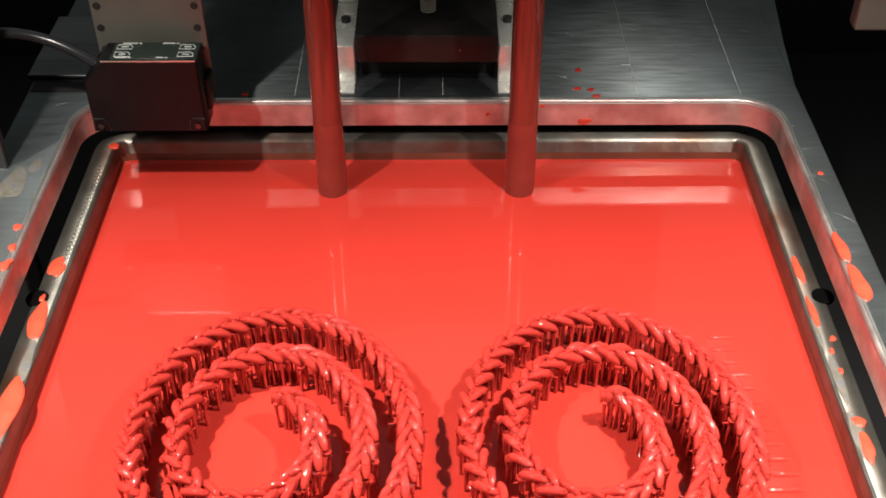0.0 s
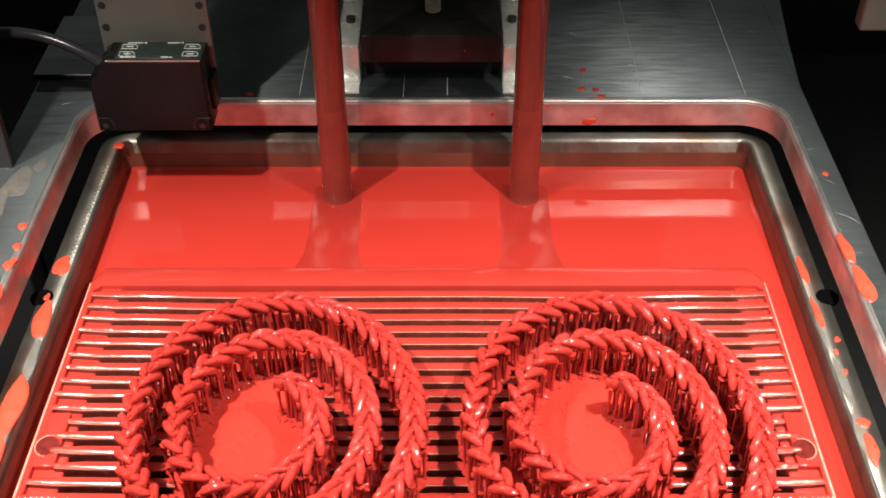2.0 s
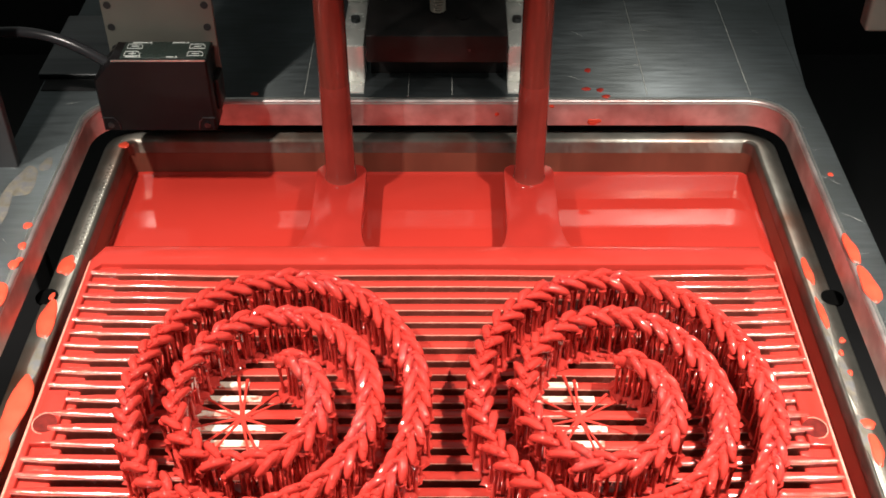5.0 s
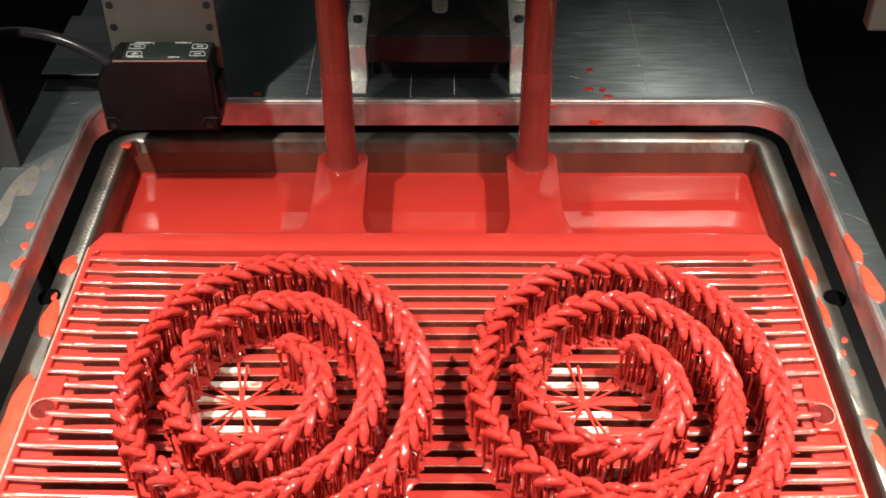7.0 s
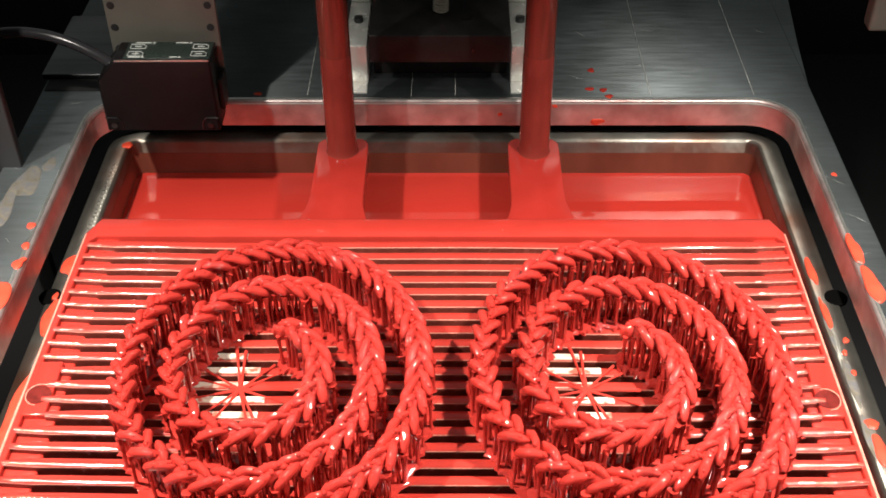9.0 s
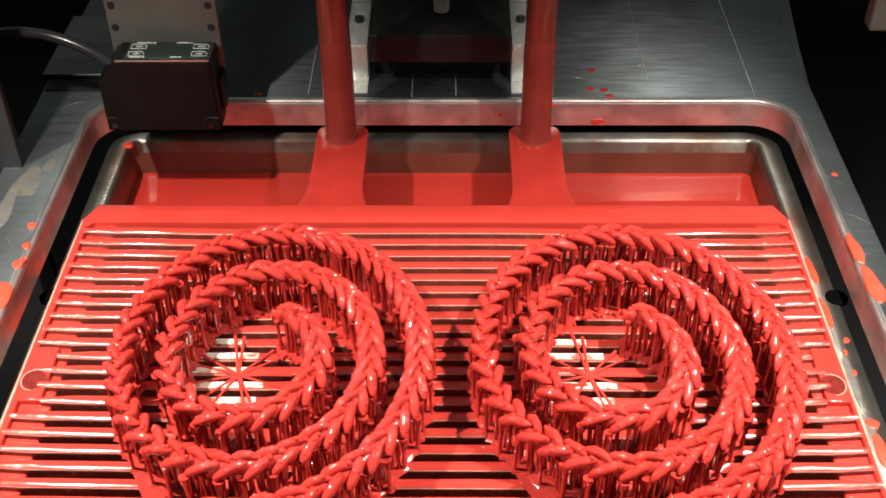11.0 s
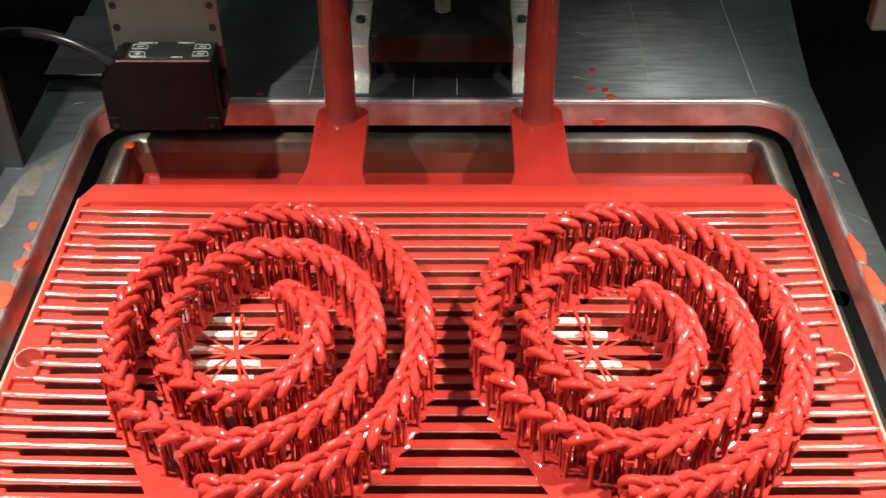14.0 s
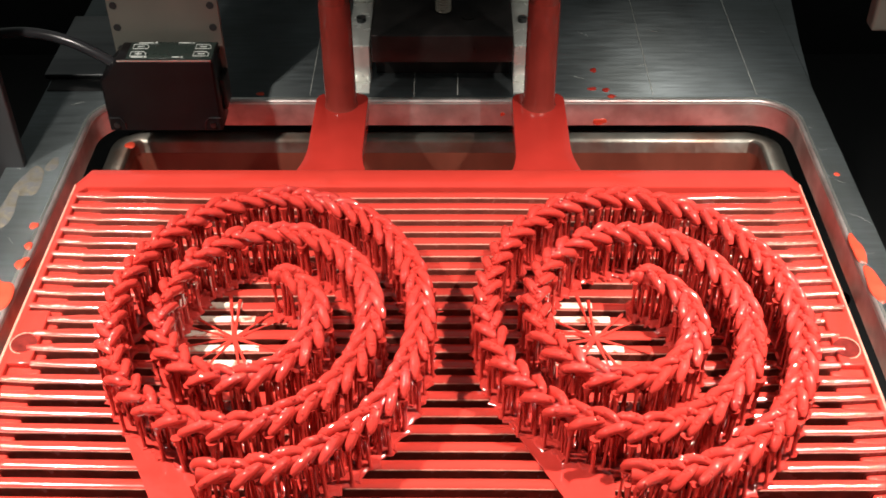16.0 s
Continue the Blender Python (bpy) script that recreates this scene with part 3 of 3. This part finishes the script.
            slices.append([p + nrm * w + Vector((0, 0, 0.0003)), p + nrm * w * 0.8 + Vector((0, 0, h * 0.6)), p + nrm * 0.0004 + Vector((0, 0, h)),
                           p - nrm * 0.0004 + Vector((0, 0, h)), p - nrm * w * 0.8 + Vector((0, 0, h * 0.6)), p - nrm * w + Vector((0, 0, 0.0003))])
        rings(slices, (True, True), bm=web)
        # star of thin struts in the middle
        struts = []
        for k in range(13):
            a = k * 0.483 + 0.16 * math.sin(k * 2.7)
            c = Vector((-0.012, 0.004, 0.0001))
            e = c + Vector((math.cos(a), math.sin(a), 0)) * (0.024 + 0.004 * math.sin(k * 2.1))
            struts.append(mesh("strut", sweep([c, c.lerp(e, 0.5), e], [0.0010, 0.0005, 0.0009], 6, squash=0.6), WET))
        sheet = [(-0.0560, -0.0330), (-0.0280, -0.0860), (-0.0130, -0.0920), (-0.0120, -0.0700), (-0.0420, -0.0420)]
        struts.append(mesh("base_sheet", rings([[Vector((x, y, z)) for x, y in sheet] for z in (0.0001, 0.0007)], (True, True)), GLITTER))
        PARTS.update(pillars=mesh("support_lattice", pil, CURED), film=mesh("foot_film", film, GLITTER), core=mesh("core", core, CURED), web=mesh("support_web", web, CURED), struts=struts, place=place)
    tagged(part("support_lattice", PARTS["pillars"], CURED, ch, "thin upright support pillars"), kind="stuff")
    tagged(part("resin_beading", PARTS["beads"], CURED, ch, "tiny wet beads of resin on the strands"), kind="stuff")
    part("support_web", PARTS["web"], CURED, ch, "thin resin web between the supports")
    part("core", PARTS["core"], CURED, ch, "inner core of the braid")
    part("foot_film", PARTS["film"], WET, ch, "wet resin film round the supports")
    for me in PARTS["struts"]:
        part(me.name.split(".")[0], me, WET, ch)
    for i, (side, m) in enumerate(PARTS["place"]):
        ob = part("strand", STRANDS[(side, (i * 7 + i // 5) % 4)], CURED, ch)
        ob.matrix_basis = m
    return ch


CACHE, PARTS = {}, {}
CHAINS = [(printed_chain((PS * x, PS * 0.3420, 0), "glossy red braided spiral chain on thin supports"), PS * x) for x in (-0.0819, 0.0718)]
for chain, _ in CHAINS:
    chain.scale = (PS, PS, PS)


# ---- resin held inside each spiral until it drains ----
def resin_puddle(x):
    rng = random.Random(int(900 + 1000 * x))
    bumps = [(rng.uniform(0, 6.28), k, 0.05 / k) for k in range(2, 8)]

    def ring(q, z):
        pts = []
        for i in range(56):
            a = 2 * math.pi * i / 56
            r = q * (1 + sum(w * math.sin(k * a + p) for p, k, w in bumps))
            pts.append(Vector((x - 0.006 + 0.037 * r * math.cos(a), PS * 0.342 + 0.043 * r * math.sin(a), z + (0.00028 * math.sin(9 * a + 20 * q) + 0.00022 * math.sin(14 * a - 31 * q) if q < 0.96 else 0))))
        return pts
    ob = new("resin_puddle", mesh("resin_puddle", rings([ring(0.98, -0.0030), ring(1.0, -0.0004), ring(0.985, 0.0), ring(0.955, 0.0002)] + [ring(0.92 - 0.07 * k, 0.0004) for k in range(13)], (True, True)), RESIN))
    return tagged(ob, "glossy red resin held inside a spiral, draining away", "liquid resin", "draining resin", kind="structure")


def surface_ripples(side):
    """Low swells of resin over the ends of the bars just before these break the surface."""
    rng = random.Random(5 + side)
    bm = bmesh.new()
    edge = PS * (SX1 - 0.0285) if side > 0 else PS * (SX0 + 0.0265)
    for k in range(1 if side < 0 else 3, 19):
        y = PS * (SLOT0 - LAND / 2 - (PITCH - LAND) - k * PITCH)
        long = 0.0062 + 0.00030 * k + rng.uniform(-0.0010, 0.0010)
        c = Vector((edge + side * 0.0010 * k + rng.uniform(-0.001, 0.001), y, 0))
        rings([[c + Vector((long * (0.3 + 0.7 * q) * math.copysign(abs(math.cos(a)) ** 0.6, math.cos(a)), 0.0021 * q * math.sin(a), z)) for a in [math.pi * i / 14 for i in range(28)]]
               for q, z in ((1.0, -0.0003), (0.87, 0.0003), (0.65, 0.0008), (0.35, 0.00115), (0.12, 0.00125))], (True, True), bm=bm)
    ob = new("resin_ripples", mesh("resin_ripples", bm, RESIN))
    return tagged(ob, "low swells on the glossy red resin", "liquid resin", kind="structure")


RIPPLES = [surface_ripples(-1), surface_ripples(1)]
PUDDLES = [resin_puddle(x) for _, x in CHAINS]


# ---- level sensor on its plate, with cable ----
def set_back(ob):
    """The sensor and what holds it stand a little further back and larger."""
    q = 1.035
    x, y, z = ob.location
    ob.location, ob.scale = (q * x, q * y, 0.412 + q * (z - 0.412)), (q, q, q)
    return ob


def level_sensor():
    se = thing("level_sensor", "black plastic laser level sensor with chamfered corner", "sensor", at=(-0.1560, 0.512, 0.0662))
    w, d, h, c = 0.0305, 0.0205, 0.0435, 0.011
    out = [(-w, 0), (w, 0), (w, h), (-w + c, h), (-w, h - c * 1.1)]
    bm = rings([[Vector((x * q, y, h / 2 + (z - h / 2) * q)) for x, z in out] for q, y in ((0.965, 0.0), (1.0, 0.0012), (1.0, d - 0.001), (0.97, d))], (True, True))
    body = part("housing", bm, PLASTIC, se)
    part("front_edge", box(-w + c, w - 0.001, 0.0004, 0.0011, h - 0.0006, h + 0.0001), POLISHED, se, "thin bright strip along the front top edge")
    for x in (-w + 0.0045, w - 0.0045):
        part("screw", rod(x, 0, 0, 0.0012, 0.0017, 16), DARK_STEEL, se, "steel screw head").matrix_basis = pose(0, 0, 0.0042, 0, 0, 0) @ pose(x, 0.0002, 0, 90, 0, 0) @ pose(-x, 0, 0)
        lip = bmesh.new()
        sg = 1 if x < 0 else -1
        sweep([Vector((x - sg * 0.0045, -0.0003, 0.0088)), Vector((x + sg * 0.002, -0.0003, 0.0088)), Vector((x + sg * 0.0042, -0.0003, 0.006)), Vector((x + sg * 0.0048, -0.0003, 0.001))], [0.0003] * 4, 6, lip)
        part("screw_pocket", lip, DARK_STEEL, se, "edge of the screw pocket")
    pan = part("control_panel", box(-0.0150, w - 0.0006, 0.0022, d - 0.0015, h - 0.0002, h + 0.0005, 0.0002), LABEL, se, "dark green control panel")
    part("display", box(-0.002, 0.015, 0.006, d - 0.005, h + 0.0003, h + 0.0006), LABEL, pan, "dark display window")
    for x, y in ((-0.0092, 0.0066), (-0.0092, 0.0142), (0.0238, 0.0066), (0.0238, 0.0142)):
        bm = bmesh.new()
        a, b = 0.0040, 0.0022
        pts = [Vector((x + px, y + py, h + 0.0006)) for px, py in ((-a, -b), (a, -b), (a, b * 0.1), (a - 0.0015, b), (-a, b), (-a, -b))]
        for p, q in zip(pts, pts[1:]):
            sweep([p, q], [0.00019, 0.00019], 5, bm)
        part("button_outline", bm, PRINT, pan, "white button outline")
        bm = box(x - 0.0018, x + 0.0018, y - 0.0003, y + 0.0003, h + 0.0004, h + 0.0008)
        if x < 0 and y < 0.01:
            box(x - 0.0003, x + 0.0003, y - 0.0013, y + 0.0013, h + 0.0004, h + 0.0008, bm=bm)
        part("button_mark", bm, PRINT, pan, "white button mark")
    for x0, x1, y in ((-0.0122, -0.0062, 0.0033), (0.0090, 0.0128, 0.0033), (-0.0110, -0.0030, 0.0180), (0.0100, 0.0165, 0.0180)):
        part("print_bar", box(x0, x1, y - 0.0004, y + 0.0004, h + 0.0004, h + 0.0007), PRINT, pan, "tiny white print")
        bm = bmesh.new()
        rings([[Vector((x1 + 0.0006 + px, y + py, h + z)) for px, py in ((0, -0.0005), (0.0016, -0.0005), (0.0008, 0.0009))] for z in (0.0004, 0.0007)], (True, True), bm=bm)
        part("print_arrow", bm, PRINT, pan, "tiny white arrow")
    part("mount_lug", box(w - 0.0005, w + 0.0022, 0.010, d + 0.003, 0.0075, 0.026, 0.0006), BLACK, se, "black mounting lug")
    return set_back(se)


level_sensor()


def sensor_plate():
    pl = thing("mounting_plate", "grey coated mounting plate with rows of holes", "mounting plate", at=(0, 0.535, 0))
    x0, x1 = -0.1822, -0.1238
    rows = [0.104 + 0.0128 * k for k in range(12)]
    bm = box(x0, x1, 0, 0.003, 0.078, 0.40, 0.0004)
    part("panel", bm, GREY, pl)
    for z in rows:
        for x in (x0 + 0.0036, x1 - 0.0040):
            b = rod(x, 0, 0, 0.0006, 0.0020, 18)
            part("hole", b, VOID, pl, "dark round hole").matrix_basis = pose(0, -0.0004, z) @ pose(x, 0, 0, -90) @ pose(-x, 0, 0)
    part("arm", box(x0 + 0.020, x1 - 0.020, 0.003, 0.200, 0.380, 0.392), BLACK, pl)
    part("column", box(x0 + 0.022, x1 - 0.022, 0.190, 0.200, 0.0593, 0.381), BLACK, pl)
    return set_back(pl)


sensor_plate()


def cable():
    bm = bmesh.new()
    ctl = [(-0.30, 0.535, 0.098), (-0.262, 0.532, 0.111), (-0.235, 0.530, 0.1163), (-0.218, 0.528, 0.1168), (-0.203, 0.526, 0.1137), (-0.190, 0.524, 0.108), (-0.180, 0.523, 0.1015)]
    path = []
    for i in range(len(ctl) - 1):
        p0, p1, p2, p3 = (Vector(ctl[max(0, min(len(ctl) - 1, k))]) for k in (i - 1, i, i + 1, i + 2))
        for j in range(8):
            t = j / 8
            path.append(0.5 * (2 * p1 + (p2 - p0) * t + (2 * p0 - 5 * p1 + 4 * p2 - p3) * t * t + (3 * p1 - p0 - 3 * p2 + p3) * t ** 3))
    path.append(Vector(ctl[-1]))
    sweep(path, [0.0029] * len(path), 14, bm)
    ob = new("sensor_cable", mesh("sensor_cable", bm, CABLE))
    return tagged(set_back(ob), "dark rubber cable plugged into the sensor", "cable")


cable()


# ---- lift carriage behind the tray ----
def on_deck(ob):
    """Set a thing that is drawn for a deck at 0.030 m on the real one."""
    x, y, z = ob.location
    ob.location, ob.scale = (K * x, K * y, 0.412 + K * (z - 0.412)), (K, K, K)
    return ob


def lift():
    bl = on_deck(thing("lift_block", "black anodised lift block on the deck", "lift block", at=(-0.0075, 0, 0)))
    part("block", box(-0.0432, 0.0432, 0.609, 0.72, 0.0515, 0.0700, 0.0006), BLACK, bl)
    part("base", box(-0.0425, 0.0425, 0.632, 0.72, 0.030, 0.0514), BLACK, bl)
    part("bolt_head", rod(0.016, 0.632, 0.070, 0.0708, 0.004, 20), BLACK, bl)
    part("set_screw", rod(0.02, 0.0, 0, 0.0006, 0.0009, 10), DARK_STEEL, bl).matrix_basis = pose(0, 0.6092, 0.060) @ pose(0.02, 0, 0, 90) @ pose(-0.02, 0, 0)
    sc = on_deck(thing("lead_screw", "steel lead screw standing in the lift block", "lead screw", at=(-0.0070, 0.641, 0.070)))
    loops = []
    n = 20
    for k in range(0, 120):
        z = k * 0.0009
        r = 0.0052 if k % 2 else 0.0044
        loops.append([Vector((r * math.cos(2 * math.pi * i / n), r * math.sin(2 * math.pi * i / n), z)) for i in range(n)])
    part("thread", rings(loops, (True, True)), BRASS, sc)
    for x0, x1 in ((-0.0665, -0.0530), (0.0368, 0.0500)):
        br = on_deck(thing("rail_bracket", "machined steel rail bracket bolted to the deck", "bracket", "rail brackets", at=(0, 0, 0)))
        part("lower_step", box(x0, x1, 0.6196, 0.74, 0.030, 0.057, 0.0008), BRIGHT, br)
        part("upper_step", box(x0, x1, 0.676, 0.74, 0.0571, 0.0900, 0.0008), BRIGHT, br)
        part("foot", box(x0, x1 - 0.0004, 0.6075, 0.6194, 0.030 - 0.0002, 0.030 + 0.0012, 0.0003), BRIGHT, br)
        xm = (x0 + x1) / 2
        b = rod(xm, 0.651, 0.0568, 0.0600, 0.0030, 18)
        rod(xm, 0.651, 0.0600, 0.0602, 0.0014, 6, b)
        part("bolt", b, DARK_STEEL, br, "socket head bolt")


lift()


# ---- side panels ----
def side_panels():
    pa = thing("side_panel", "dark grey upright side panel beside the deck", "panel")
    part("sheet", box(-0.36, -0.2362, 0.505, 0.511, -0.195, 0.34, 0.0008), PANEL, pa)
    part("flange", box(-0.36, -0.330, 0.511, 0.56, -0.195, 0.34), PANEL, pa)
    hb = thing("hanging_bracket", "grey coated bracket in the corner", "bracket", at=(0.228, 0.55, 0.0))
    part("arm", box(-0.002, 0.05, 0, 0.012, 0.105, 0.305, 0.002), GREY, hb)
    part("rail", box(0.02, 0.70, 0.002, 0.010, 0.28, 0.30), GREY, hb)
    lb = thing("back_ledge", "dark steel ledge behind the deck", "ledge")
    part("slab", box(-0.2500, -0.186, 0.596, 0.67, DZ, DZ + 0.004, 0.001), DARK_STEEL, lb)
    part("groove", box(-0.2455, -0.186, 0.5833, 0.5957, DZ, DZ + 0.0006), VOID, lb)


side_panels()


# ---- movement ----
def motions():
    rise = [(0.0, -0.0757), (0.5, -0.0739), (1.0, -0.0716), (1.5, -0.0688), (2.0, -0.0662), (2.5, -0.0638), (3.0, -0.0613), (3.5, -0.0587), (4.0, -0.0561),
            (5.2, -0.0502), (6.5, -0.0439), (7.5, -0.0394), (9.0, -0.0323), (11.5, -0.0207), (13.0, -0.0140), (14.5, -0.0071), (16.0, -0.0004)]
    walk(PLATFORM, [(t, pose(0, 0, PZ + PS * h)) for t, h in rise])
    for ob, x in CHAINS:
        walk(ob, [(t, pose(x, PS * 0.3420, PZ + PS * h)) for t, h in rise])
    for ob in PUDDLES:
        walk(ob, [(0.0, pose(0, 0, 0.0012)), (0.5, pose(0, 0, 0.0041)), (1.0, pose(0, 0, 0.0066)), (1.3, pose(0, 0, 0.0081)), (1.6, pose(0, 0, 0.0096)), (1.9, pose(0, 0, 0.0114)), (2.3, pose(0, 0, 0.0106)),
                  (3.0, pose(0, 0, -0.0050)), (4.0, pose(0, 0, -0.0110)), (16.0, pose(0, 0, -0.0110))])
    for ob, z in zip(RIPPLES, (0.0022, 0.0042)):
        walk(ob, [(0.0, pose(0, 0, z)), (0.5, pose(0, 0, 0.0036)), (1.0, pose(0, 0, -0.0010)), (16.0, pose(0, 0, -0.0080))])
    walk(POOL, [(t, pose(0, 0, z)) for t, z in ((0.0, 0.0042), (0.5, 0.0040), (1.0, 0.0024), (1.5, 0.0006), (2.0, -0.0012), (2.5, -0.0028), (4.0, -0.0045), (5.5, -0.0053), (7.0, -0.0058), (9.0, -0.0060), (16.0, -0.0062))])


motions()
